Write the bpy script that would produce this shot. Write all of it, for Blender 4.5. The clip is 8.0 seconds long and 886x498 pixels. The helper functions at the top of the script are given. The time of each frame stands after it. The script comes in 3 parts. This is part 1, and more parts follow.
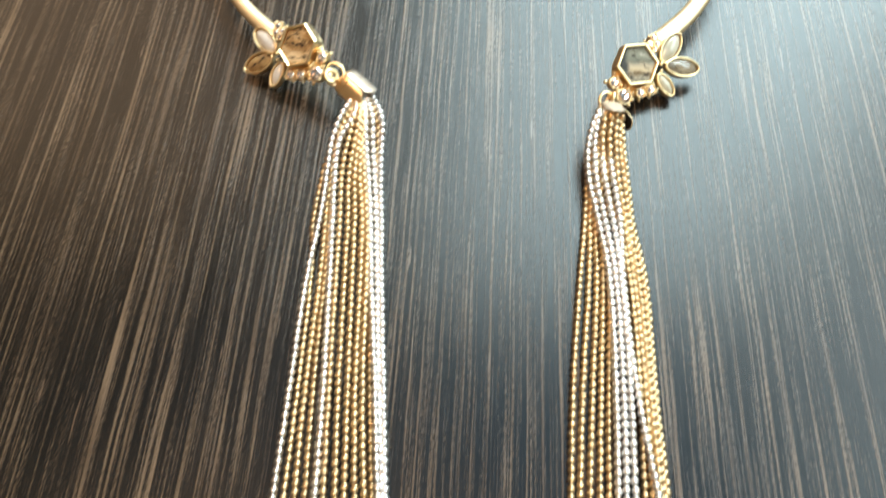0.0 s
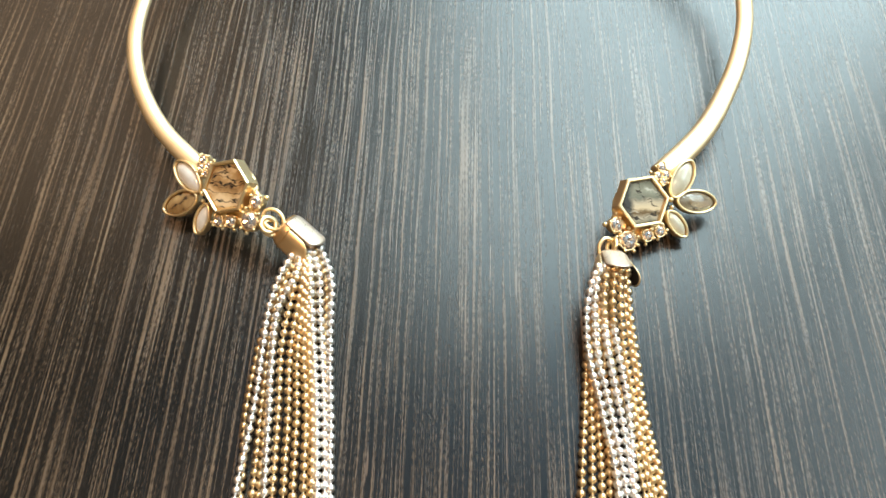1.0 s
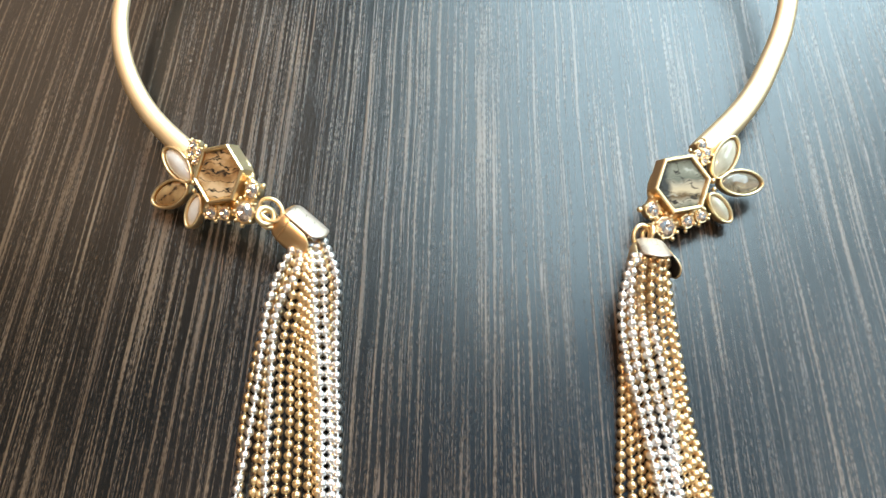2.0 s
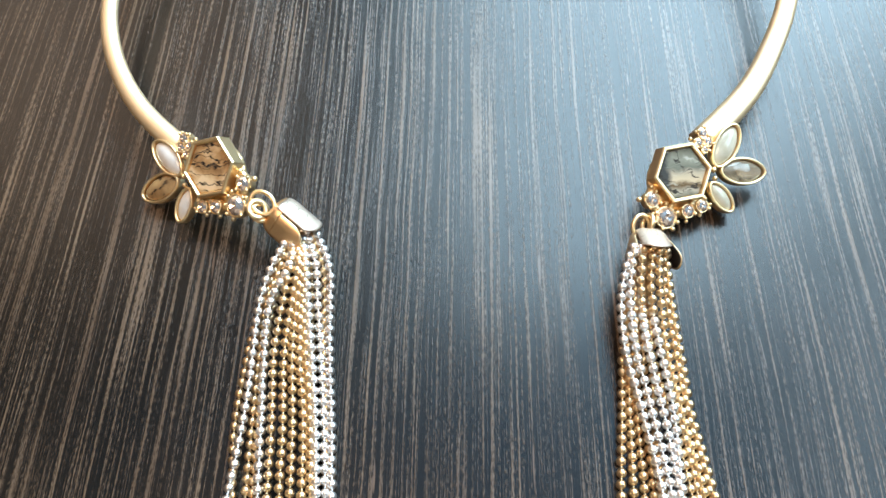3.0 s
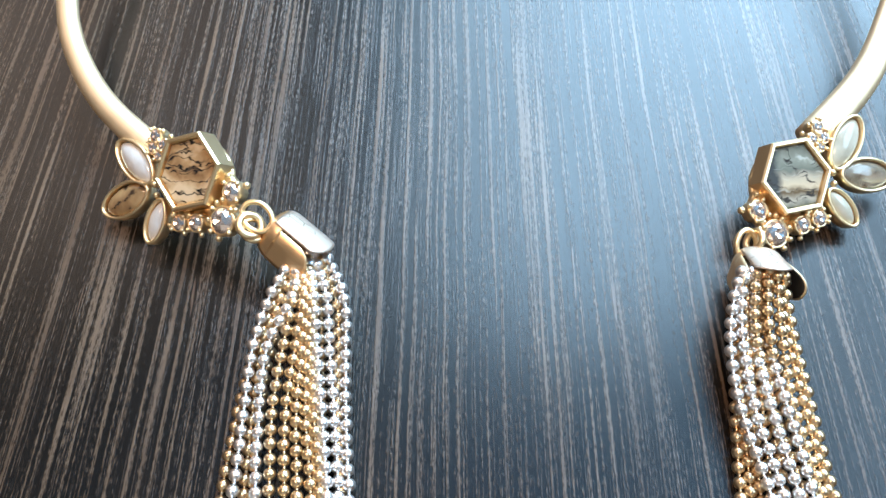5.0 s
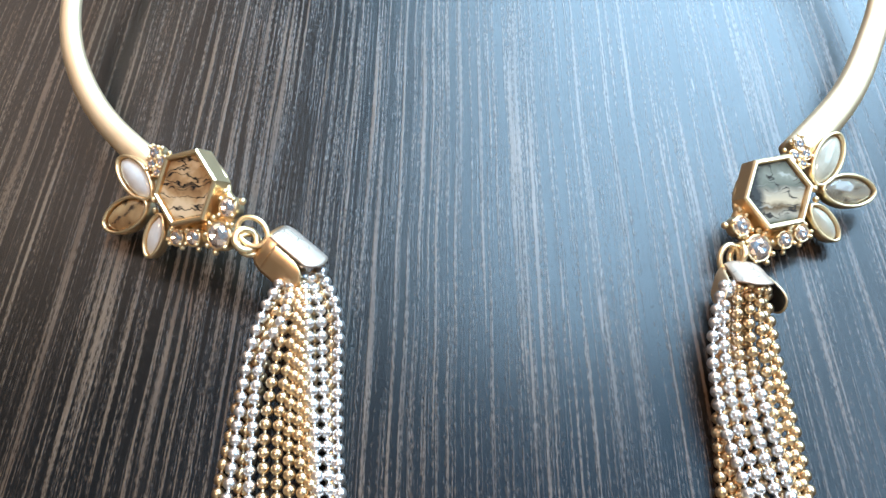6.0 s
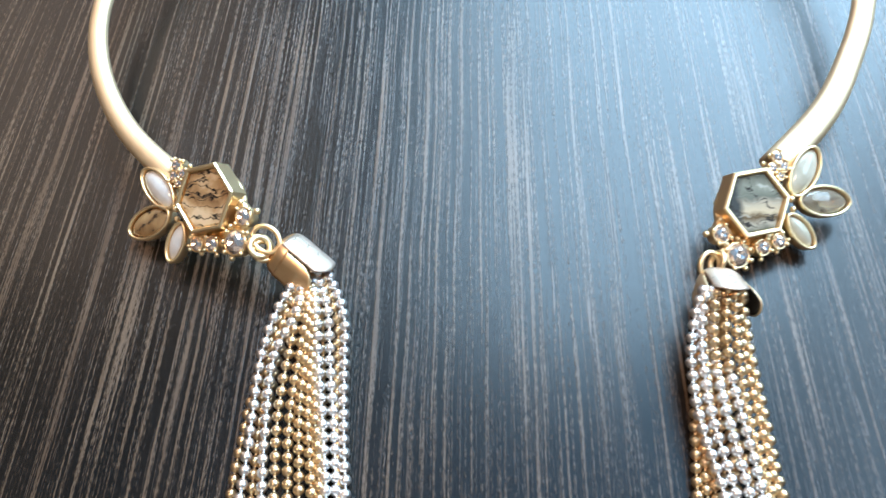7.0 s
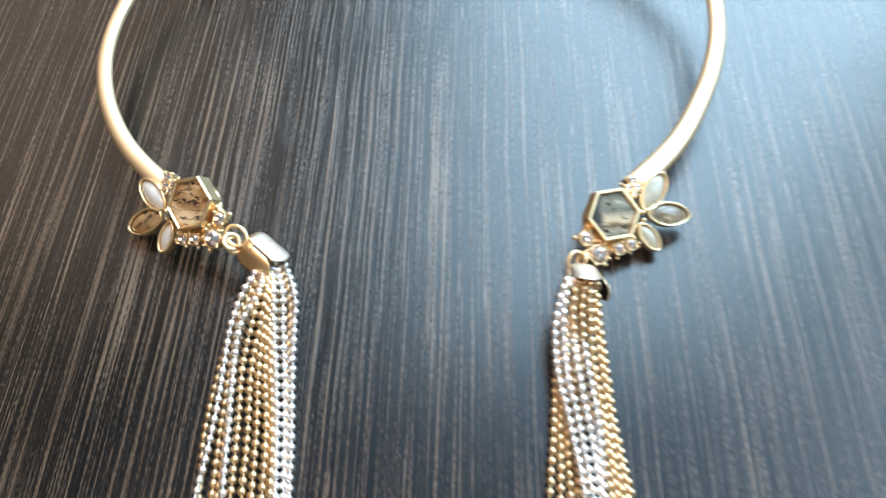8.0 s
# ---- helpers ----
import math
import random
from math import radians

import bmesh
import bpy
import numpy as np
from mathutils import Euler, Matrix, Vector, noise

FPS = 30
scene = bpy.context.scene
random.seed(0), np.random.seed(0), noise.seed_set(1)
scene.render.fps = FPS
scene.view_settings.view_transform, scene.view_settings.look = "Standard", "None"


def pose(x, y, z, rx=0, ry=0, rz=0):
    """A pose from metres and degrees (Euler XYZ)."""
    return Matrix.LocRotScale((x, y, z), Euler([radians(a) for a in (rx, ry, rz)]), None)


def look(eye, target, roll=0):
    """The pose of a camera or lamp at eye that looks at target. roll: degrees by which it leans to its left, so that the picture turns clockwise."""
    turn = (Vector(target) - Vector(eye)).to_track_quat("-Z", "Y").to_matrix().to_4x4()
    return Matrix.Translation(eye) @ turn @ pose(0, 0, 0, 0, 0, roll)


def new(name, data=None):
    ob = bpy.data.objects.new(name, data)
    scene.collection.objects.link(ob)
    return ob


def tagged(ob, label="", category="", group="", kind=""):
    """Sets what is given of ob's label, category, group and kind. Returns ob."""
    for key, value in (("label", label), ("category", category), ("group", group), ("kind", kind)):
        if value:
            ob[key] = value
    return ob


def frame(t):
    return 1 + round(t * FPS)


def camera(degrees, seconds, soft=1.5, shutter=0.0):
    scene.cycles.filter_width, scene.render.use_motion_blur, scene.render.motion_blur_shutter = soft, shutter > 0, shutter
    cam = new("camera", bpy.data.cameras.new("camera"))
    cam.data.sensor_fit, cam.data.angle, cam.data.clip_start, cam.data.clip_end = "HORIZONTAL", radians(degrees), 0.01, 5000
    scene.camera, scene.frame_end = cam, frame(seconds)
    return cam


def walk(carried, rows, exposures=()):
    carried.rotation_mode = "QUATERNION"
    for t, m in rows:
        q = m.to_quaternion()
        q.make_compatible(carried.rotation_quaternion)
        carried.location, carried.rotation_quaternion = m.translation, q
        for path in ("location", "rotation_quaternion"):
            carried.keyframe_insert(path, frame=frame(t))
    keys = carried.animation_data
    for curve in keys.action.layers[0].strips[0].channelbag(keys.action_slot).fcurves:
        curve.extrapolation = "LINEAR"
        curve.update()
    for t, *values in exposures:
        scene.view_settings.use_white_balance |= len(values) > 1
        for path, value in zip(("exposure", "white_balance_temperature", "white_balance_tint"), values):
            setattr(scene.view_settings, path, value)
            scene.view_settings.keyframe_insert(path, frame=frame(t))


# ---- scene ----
cam = camera(60.0, 8.0, shutter=0.7)
PATH = [
    (0, (0.00151, 0.00906, 0.13868), (0.00155, 0.07913, 0.00604), 0.75),
    (0.3, (0.00044, 0.02249, 0.13886), (0.00344, 0.09106, 0.00548), 2.97),
    (0.5, (0.00460, 0.03043, 0.13593), (0.00591, 0.10152, 0.00385), 1.71),
    (0.7, (0.00342, 0.03987, 0.13001), (0.00706, 0.11355, -0.00060), 2.21),
    (1, (0.00395, 0.05069, 0.12511), (0.00790, 0.12319, -0.00615), 2.52),
    (2.5, (0.00419, 0.05736, 0.11039), (0.00417, 0.12856, -0.02163), -1.56),
    (3, (0.00530, 0.05721, 0.11029), (0.00559, 0.12844, -0.02172), -1.41),
    (3.5, (0.00538, 0.05662, 0.10973), (0.00474, 0.12885, -0.02174), -1.98),
    (4, (0.00394, 0.06476, 0.09642), (0.00408, 0.13857, -0.03416), -1.69),
    (4.2, (0.00241, 0.06700, 0.09087), (0.00445, 0.14234, -0.03882), -0.54),
    (4.5, (-0.00018, 0.07063, 0.08727), (0.00097, 0.14590, -0.04247), -1.43),
    (5, (-0.00150, 0.06992, 0.08560), (0.00055, 0.14668, -0.04325), -0.63),
    (6.5, (0.00089, 0.06806, 0.09091), (0.00101, 0.14633, -0.03705), -1.82),
    (7, (0.00222, 0.06616, 0.09501), (0.00072, 0.14417, -0.03310), -2.70),
    (7.5, (0.00640, 0.06328, 0.10416), (0.00664, 0.13861, -0.02556), -0.81),
    (7.7, (0.00695, 0.05755, 0.11083), (0.00815, 0.13584, -0.01711), 0.38),
    (8, (0.01167, 0.04895, 0.12153), (0.01372, 0.12712, -0.00647), 0.48),
]
walk(cam, [(t, look(eye, target, roll)) for t, eye, target, roll in PATH],
     exposures=[(0.0, 0.11, 7500, 12), (1.0, 0.12, 7450, 12), (2.5, 0.12, 6550, 12), (3.5, 0.13, 6200, 12), (4.5, 0.15, 5830, 12), (6.5, 0.12, 5680, 12), (8.0, 0.08, 6050, 12)])

# ---- light ----
world = bpy.data.worlds.new("sky")
scene.world = world
world.use_nodes = True
wn = world.node_tree.nodes
sky = wn.new("ShaderNodeTexSky")
sky.sky_type = "NISHITA"
sky.sun_disc = False
sky.sun_elevation, sky.sun_rotation = radians(35), radians(200)
world.node_tree.links.new(sky.outputs[0], wn["Background"].inputs[0])
wn["Background"].inputs[1].default_value = 0.12

# openings: the bright north window, its dimmer neighbour and an unseen window added in the east wall
WALL_Y, EAST_X = 1.2, 1.25
WIN_1 = (0.0, 1.15, 0.55, 2.52)
WIN_2 = (-1.8, -0.3, 0.6, 1.95)
WIN_3 = (-0.35, 1.05, 0.8, 2.3)


def daylight(name, spot, target, wide, high, energy, color):
    lamp = bpy.data.lights.new(name, "AREA")
    lamp.shape, lamp.size, lamp.size_y = "RECTANGLE", wide, high
    lamp.energy, lamp.color = energy, color
    ob = new(name, lamp)
    ob.matrix_world = look(spot, target)


for name, (a0, a1, z0, z1), energy, color in (("north_daylight", WIN_1, 108.0, (0.60, 0.86, 1.0)),
                                              ("curtain_daylight", WIN_2, 10.5, (1.0, 0.69, 0.41))):
    mid, zm = (a0 + a1) / 2, (z0 + z1) / 2
    daylight(name, (mid, WALL_Y + 0.02, zm), (mid, 0, zm), a1 - a0 - 0.06, z1 - z0 - 0.06, energy, color)
# added side light that brightens the sheen on the right of the table
mid, zm = (WIN_3[0] + WIN_3[1]) / 2, (WIN_3[2] + WIN_3[3]) / 2
daylight("east_fill_daylight", (EAST_X + 0.02, mid, zm), (0, mid, zm), WIN_3[1] - WIN_3[0] - 0.06, WIN_3[3] - WIN_3[2] - 0.06, 46.0, (0.60, 0.85, 1.0))
# unseen warm fill behind the camera, added to brighten the metal, round like a ceiling lamp
FILL_LAMP = (-0.55, -0.35, 2.56)
bulb = bpy.data.lights.new("fill_lamp_light", "AREA")
bulb.shape, bulb.size = "DISK", 0.52
bulb.energy, bulb.color = 38.0, (1.0, 0.65, 0.36)
bulb_ob = new("fill_lamp_light", bulb)
bulb_ob.matrix_world = look(FILL_LAMP, (FILL_LAMP[0], FILL_LAMP[1] + 0.001, 0))


# ---- materials ----
def material(name, color=(0.8, 0.8, 0.8), rough=0.5, metal=0.0, spec=0.5):
    m = bpy.data.materials.new(name)
    m.use_nodes = True
    b = m.node_tree.nodes["Principled BSDF"]
    b.inputs["Base Color"].default_value = (*color, 1)
    b.inputs["Roughness"].default_value = rough
    b.inputs["Metallic"].default_value = metal
    b.inputs["Specular IOR Level"].default_value = spec
    return m


def node(m, kind, **values):
    n = m.node_tree.nodes.new(kind)
    for key, value in values.items():
        n.inputs[key.replace("_", " ")].default_value = value
    return n


def link(m, a, b):
    m.node_tree.links.new(a, b)


def coords(m, scale, turn=0.0):
    tc = node(m, "ShaderNodeTexCoord")
    rt = node(m, "ShaderNodeMapping")
    rt.inputs["Rotation"].default_value = (0, 0, turn)
    link(m, tc.outputs["Object"], rt.inputs["Vector"])
    mp = node(m, "ShaderNodeMapping")
    mp.inputs["Scale"].default_value = scale
    link(m, rt.outputs["Vector"], mp.inputs["Vector"])
    return mp.outputs["Vector"]


def ramp(m, source, stops):
    r = node(m, "ShaderNodeValToRGB")
    el = r.color_ramp.elements
    while len(el) < len(stops):
        el.new(0.5)
    for e, (pos, col) in zip(el, stops):
        e.position, e.color = pos, (*col, 1)
    link(m, source, r.inputs["Fac"])
    return r.outputs["Color"]


def mix(m, fac, a, b, blend="MIX"):
    n = m.node_tree.nodes.new("ShaderNodeMix")
    n.data_type, n.blend_type = "RGBA", blend
    for sock, value in ((n.inputs[0], fac), (n.inputs[6], a), (n.inputs[7], b)):
        if isinstance(value, (int, float)):
            sock.default_value = value
        elif isinstance(value, tuple):
            sock.default_value = (*value, 1)
        else:
            link(m, value, sock)
    return n.outputs[2]


def bump(m, height, strength, distance):
    n = node(m, "ShaderNodeBump", Strength=strength, Distance=distance)
    link(m, height, n.inputs["Height"])
    link(m, n.outputs["Normal"], m.node_tree.nodes["Principled BSDF"].inputs["Normal"])


def noise_of(m, vector, scale, detail=2.0, rough=0.5):
    n = node(m, "ShaderNodeTexNoise", Scale=scale, Detail=detail, Roughness=rough)
    link(m, vector, n.inputs["Vector"])
    return n.outputs["Fac"]


def grey(a):
    return (a, a, a)


def wood_material():
    """Dark stained open-pored wood: fine pale streaks of uneven length along y, wavering a little, with a satin varnish."""
    m = material("dark_wood", rough=0.32, spec=0.45)
    b = m.node_tree.nodes["Principled BSDF"]
    tc = node(m, "ShaderNodeTexCoord")
    sway = node(m, "ShaderNodeTexNoise", Scale=38.0, Detail=1.5)
    link(m, tc.outputs["Object"], sway.inputs["Vector"])
    shift = m.node_tree.nodes.new("ShaderNodeVectorMath")
    shift.operation = "MULTIPLY_ADD"
    shift.inputs[1].default_value = (0.0008, 0.0, 0.0)
    link(m, sway.outputs["Color"], shift.inputs[0])
    link(m, tc.outputs["Object"], shift.inputs[2])
    turned = node(m, "ShaderNodeMapping")
    turned.inputs["Rotation"].default_value = (0, 0, radians(2.5))
    link(m, shift.outputs[0], turned.inputs["Vector"])

    def grain(scale, detail, rough=0.5):
        mp = node(m, "ShaderNodeMapping")
        mp.inputs["Scale"].default_value = scale
        link(m, turned.outputs["Vector"], mp.inputs["Vector"])
        return noise_of(m, mp.outputs["Vector"], 1.0, detail, rough)

    ridge = grain((1450, 11, 1), 4.0, 0.62)
    fine = grain((3900, 34, 1), 3.0, 0.6)
    fleck = grain((1000, 55, 1), 2.0, 0.5)
    drift = grain((60, 8, 1), 2.0)
    patch = grain((140, 40, 1), 3.0)
    pores = grain((5200, 950, 1), 3.0, 0.6)
    ragged = mix(m, 0.24, ridge, pores)
    streak = ramp(m, ragged, [(0.512, grey(0)), (0.575, grey(0.7)), (0.64, grey(1))])
    line = ramp(m, mix(m, 0.26, fine, pores), [(0.53, grey(0)), (0.62, grey(1))])
    chip = ramp(m, fleck, [(0.71, grey(0)), (0.76, grey(1))])
    stripe = ramp(m, grain((120, 5, 1), 2.0), [(0.36, grey(0.6)), (0.50, grey(1))])
    streak = mix(m, 1.0, streak, stripe, "MULTIPLY")
    tone = mix(m, ramp(m, drift, [(0.35, grey(0)), (0.65, grey(1))]), (0.003, 0.0024, 0.0018), (0.007, 0.0046, 0.003))
    tone = mix(m, line, tone, (0.034, 0.0205, 0.0125))
    tint = mix(m, ramp(m, patch, [(0.36, grey(0)), (0.62, grey(1))]), (0.068, 0.039, 0.022), (0.132, 0.083, 0.051))
    tone = mix(m, streak, tone, tint)
    tone = mix(m, chip, tone, (0.090, 0.052, 0.032))
    link(m, tone, b.inputs["Base Color"])
    both = mix(m, 0.4, streak, line)
    matt = mix(m, chip, both, grey(1))
    link(m, ramp(m, matt, [(0.0, grey(0.255)), (1.0, grey(0.31))]), b.inputs["Roughness"])
    link(m, ramp(m, matt, [(0.0, grey(0.39)), (1.0, grey(0.60))]), b.inputs["Specular IOR Level"])
    bump(m, mix(m, 0.5, both, pores), 0.34, 0.00012)
    return m


def metal_material(name, color, rough, grain=0.0):
    m = material(name, color, rough, 1.0)
    b = m.node_tree.nodes["Principled BSDF"]
    n = noise_of(m, coords(m, (900, 900, 900)), 1.0, 3.0)
    link(m, ramp(m, n, [(0.3, grey(rough * 0.93)), (0.7, grey(min(1, rough * 1.08)))]), b.inputs["Roughness"])
    if grain:
        bump(m, n, grain, 0.0002)
    return m


WOOD = wood_material()
GOLD = metal_material("pale_gold", (0.94, 0.71, 0.41), 0.35, 0.05)
SATIN = metal_material("satin_gold", (0.87, 0.67, 0.43), 0.5)
# left cap only: gold turned coppery, the warm room's reflection put into the colour
CAP_WARM_LIT = metal_material("cap_gold_warm_lit", (0.88, 0.57, 0.30), 0.4)


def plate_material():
    """Pale plating, partly by a bright reflection put into the colour, with fine cracks where it was folded."""
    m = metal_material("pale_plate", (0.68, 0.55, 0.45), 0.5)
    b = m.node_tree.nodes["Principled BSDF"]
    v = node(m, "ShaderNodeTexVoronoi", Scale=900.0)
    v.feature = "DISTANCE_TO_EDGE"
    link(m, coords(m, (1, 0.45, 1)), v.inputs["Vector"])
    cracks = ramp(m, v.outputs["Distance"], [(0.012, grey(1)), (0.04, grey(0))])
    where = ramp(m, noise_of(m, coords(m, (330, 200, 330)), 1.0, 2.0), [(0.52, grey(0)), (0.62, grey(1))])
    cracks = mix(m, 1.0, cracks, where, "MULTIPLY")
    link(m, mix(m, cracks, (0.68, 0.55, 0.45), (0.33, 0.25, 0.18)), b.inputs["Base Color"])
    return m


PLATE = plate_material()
BEAD_GOLD = metal_material("bead_gold", (0.68, 0.49, 0.29), 0.3)
BEAD_SILVER = metal_material("bead_silver", (0.82, 0.76, 0.725), 0.31)


def turned_coords(m, turn, sway, amount):
    """Coordinates turned about z and pushed about by a noise, for wavy bands."""
    tc = node(m, "ShaderNodeTexCoord")
    rt = node(m, "ShaderNodeMapping")
    rt.inputs["Rotation"].default_value = (0, 0, turn)
    link(m, tc.outputs["Object"], rt.inputs["Vector"])
    n = node(m, "ShaderNodeTexNoise", Scale=sway, Detail=3.0)
    link(m, rt.outputs["Vector"], n.inputs["Vector"])
    push = m.node_tree.nodes.new("ShaderNodeVectorMath")
    push.operation = "MULTIPLY_ADD"
    push.inputs[1].default_value = (amount, amount, 0)
    link(m, n.outputs["Color"], push.inputs[0])
    link(m, rt.outputs["Vector"], push.inputs[2])
    return push.outputs[0]


def scaled(m, vector, scale):
    mp = node(m, "ShaderNodeMapping")
    mp.inputs["Scale"].default_value = scale
    link(m, vector, mp.inputs["Vector"])
    return mp.outputs["Vector"]


def vein_lines(m, vector, scale, low, high):
    """Thin broken lines where a stretched noise crosses its middle, gathered in clusters."""
    n = noise_of(m, scaled(m, vector, scale), 1.0, 2.5, 0.55)
    line = ramp(m, n, [(0.465, grey(0)), (0.49, grey(1)), (0.505, grey(1)), (0.53, grey(0))])
    cluster = ramp(m, noise_of(m, vector, 420.0, 2.0), [(low, grey(0)), (high, grey(1))])
    return mix(m, 1.0, line, cluster, "MULTIPLY")


def brown_agate():
    """Clear brown stone, paler towards one side, with dark branching veins across it."""
    m = material("brown_agate", rough=0.22, spec=0.4)
    b = m.node_tree.nodes["Principled BSDF"]
    v = turned_coords(m, radians(-24), 420.0, 0.0022)
    cloud = noise_of(m, scaled(m, v, (160, 260, 220)), 1.0, 3.5, 0.55)
    body = ramp(m, cloud, [(0.36, (0.20, 0.10, 0.04)), (0.48, (0.46, 0.28, 0.13)), (0.60, (0.70, 0.52, 0.32))])
    body = mix(m, vein_lines(m, v, (130, 700, 300), 0.36, 0.44), body, (0.014, 0.012, 0.012))
    link(m, body, b.inputs["Base Color"])
    return m


def shell_agate():
    """Grey-green stone with a cream band low down, pale silky streaks and dark cracks."""
    m = material("grey_agate", rough=0.32, spec=0.1)
    b = m.node_tree.nodes["Principled BSDF"]
    v = turned_coords(m, radians(38.6), 330.0, 0.0030)
    sep = node(m, "ShaderNodeSeparateXYZ")
    link(m, v, sep.inputs[0])
    rise = node(m, "ShaderNodeMapRange")
    for key, value in (("From Min", -0.0028), ("From Max", 0.0062)):
        rise.inputs[key].default_value = value
    link(m, sep.outputs["Y"], rise.inputs["Value"])
    body = ramp(m, rise.outputs["Result"], [(0.05, (0.10, 0.105, 0.085)), (0.17, (0.36, 0.31, 0.23)), (0.26, (0.11, 0.065, 0.025)), (0.36, (0.52, 0.41, 0.27)),
                                            (0.46, (0.42, 0.35, 0.25)), (0.58, (0.15, 0.15, 0.115)), (0.72, (0.24, 0.24, 0.185)), (0.9, (0.085, 0.085, 0.062))])
    # dark left side: a facet's inner reflection put into the colour
    side = node(m, "ShaderNodeMapRange")
    for key, value in (("From Min", -0.0013), ("From Max", -0.0002)):
        side.inputs[key].default_value = value
    link(m, sep.outputs["X"], side.inputs["Value"])
    body = mix(m, side.outputs["Result"], (0.05, 0.05, 0.046), body)
    silk = noise_of(m, scaled(m, v, (260, 1500, 500)), 1.0, 2.0)
    body = mix(m, ramp(m, silk, [(0.58, grey(0)), (0.70, grey(0.4))]), body, (0.70, 0.68, 0.60))
    body = mix(m, vein_lines(m, v, (230, 700, 400), 0.48, 0.56), body, (0.03, 0.025, 0.02))
    link(m, body, b.inputs["Base Color"])
    return m


AGATE_WARM, AGATE_GREY = brown_agate(), shell_agate()


def cabochon_material(name, a, b_, dark=None, clear=0.0):
    """Polished domed stone, cloudy; dark: colour of inclusions."""
    m = material(name, rough=0.1)
    b = m.node_tree.nodes["Principled BSDF"]
    n = noise_of(m, coords(m, (350, 350, 350)), 1.0, 3.0)
    body = ramp(m, n, [(0.35, a), (0.65, b_)])
    if dark:
        body = mix(m, ramp(m, noise_of(m, coords(m, (420, 800, 500)), 1.0, 3.0), [(0.36, grey(1)), (0.46, grey(0))]), body, dark)
    link(m, body, b.inputs["Base Color"])
    b.inputs["Transmission Weight"].default_value = clear
    b.inputs["IOR"].default_value = 1.45
    b.inputs["Coat Weight"].default_value = 0.3
    b.inputs["Coat Roughness"].default_value = 0.06
    return m


OPAL = cabochon_material("milky_opal", (0.56, 0.50, 0.45), (0.70, 0.66, 0.62))
SMOKY = cabochon_material("smoky_quartz", (0.34, 0.19, 0.08), (0.70, 0.46, 0.22), (0.05, 0.03, 0.02), 0.45)
OPAL_CLEAR = cabochon_material("clear_opal", (0.40, 0.37, 0.28), (0.56, 0.53, 0.43))
SMOKY_CLEAR = cabochon_material("clear_quartz", (0.62, 0.54, 0.40), (0.82, 0.76, 0.64), (0.30, 0.24, 0.18), 0.75)
# black for the insides of the flaps, their dark reflection put into the colour
FLAP_SHADE = material("black_flap_shade", (0.012, 0.010, 0.009), 0.55, 0.3)
CRYSTAL = material("crystal", (0.82, 0.67, 0.58), 0.06, 0.8)
FOIL = metal_material("foil", (0.75, 0.62, 0.52), 0.12)


def plaster_material(name, color):
    m = material(name, color, 0.85)
    n = noise_of(m, coords(m, (14, 14, 14)), 1.0, 4.0)
    dim = tuple(0.9 * c for c in color)
    link(m, ramp(m, n, [(0.3, dim), (0.7, color)]), m.node_tree.nodes["Principled BSDF"].inputs["Base Color"])
    bump(m, n, 0.1, 0.002)
    return m


# tones of the unseen walls and ceiling, chosen for what wood and metal reflect
WALL = plaster_material("warm_plaster", (0.70, 0.60, 0.48))
CEIL = plaster_material("blue_bounce_plaster", (0.078, 0.195, 0.305))
DARK_WALL = plaster_material("brown_plaster", (0.19, 0.15, 0.115))
FLOOR = plaster_material("floor_brown", (0.22, 0.13, 0.08))
FRAME = material("white_frame", (0.8, 0.8, 0.78), 0.4)
GLASS = material("window_glass", (1, 1, 1), 0.0)
GLASS.node_tree.nodes["Principled BSDF"].inputs["Transmission Weight"].default_value = 1.0


# ---- mesh helpers ----
def mesh_of(name, bm, mat, smooth=True):
    bmesh.ops.recalc_face_normals(bm, faces=bm.faces)
    me = bpy.data.meshes.new(name)
    bm.to_mesh(me)
    bm.free()
    me.materials.append(mat)
    if smooth:
        for p in me.polygons:
            p.use_smooth = True
    return me


def part(name, bm, mat, parent, label="", smooth=True, m=None):
    ob = new(name, mesh_of(name, bm, mat, smooth))
    ob.parent = parent
    if m is not None:
        ob.matrix_basis = m
    if label:
        tagged(ob, label)
    return ob


def box_into(bm, x0, x1, y0, y1, z0, z1):
    m = Matrix.Translation(((x0 + x1) / 2, (y0 + y1) / 2, (z0 + z1) / 2)) @ Matrix.Diagonal((x1 - x0, y1 - y0, z1 - z0, 1))
    bmesh.ops.create_cube(bm, size=1, matrix=m)


def loft(rings, close_rings=False, caps=False):
    """Skin over closed loops of points that have the same count."""
    bm = bmesh.new()
    vs = [[bm.verts.new(p) for p in r] for r in rings]
    n = len(vs[0])
    pairs = list(zip(vs, vs[1:])) + ([(vs[-1], vs[0])] if close_rings else [])
    for a, b in pairs:
        for i in range(n):
            bm.faces.new((a[i], a[(i + 1) % n], b[(i + 1) % n], b[i]))
    if caps:
        bm.faces.new(vs[0])
        bm.faces.new(vs[-1])
    return bm


def spline(points, steps):
    """Points along a Catmull-Rom curve."""
    p = [Vector(q) for q in points]
    p = [2 * p[0] - p[1]] + p + [2 * p[-1] - p[-2]]
    out = []
    for i in range(1, len(p) - 2):
        for k in range(steps):
            t = k / steps
            a, b, c, d = p[i - 1:i + 3]
            out.append(0.5 * (2 * b + (c - a) * t + (2 * a - 5 * b + 4 * c - d) * t * t + (3 * b - a - 3 * c + d) * t ** 3))
    out.append(p[-2])
    return out


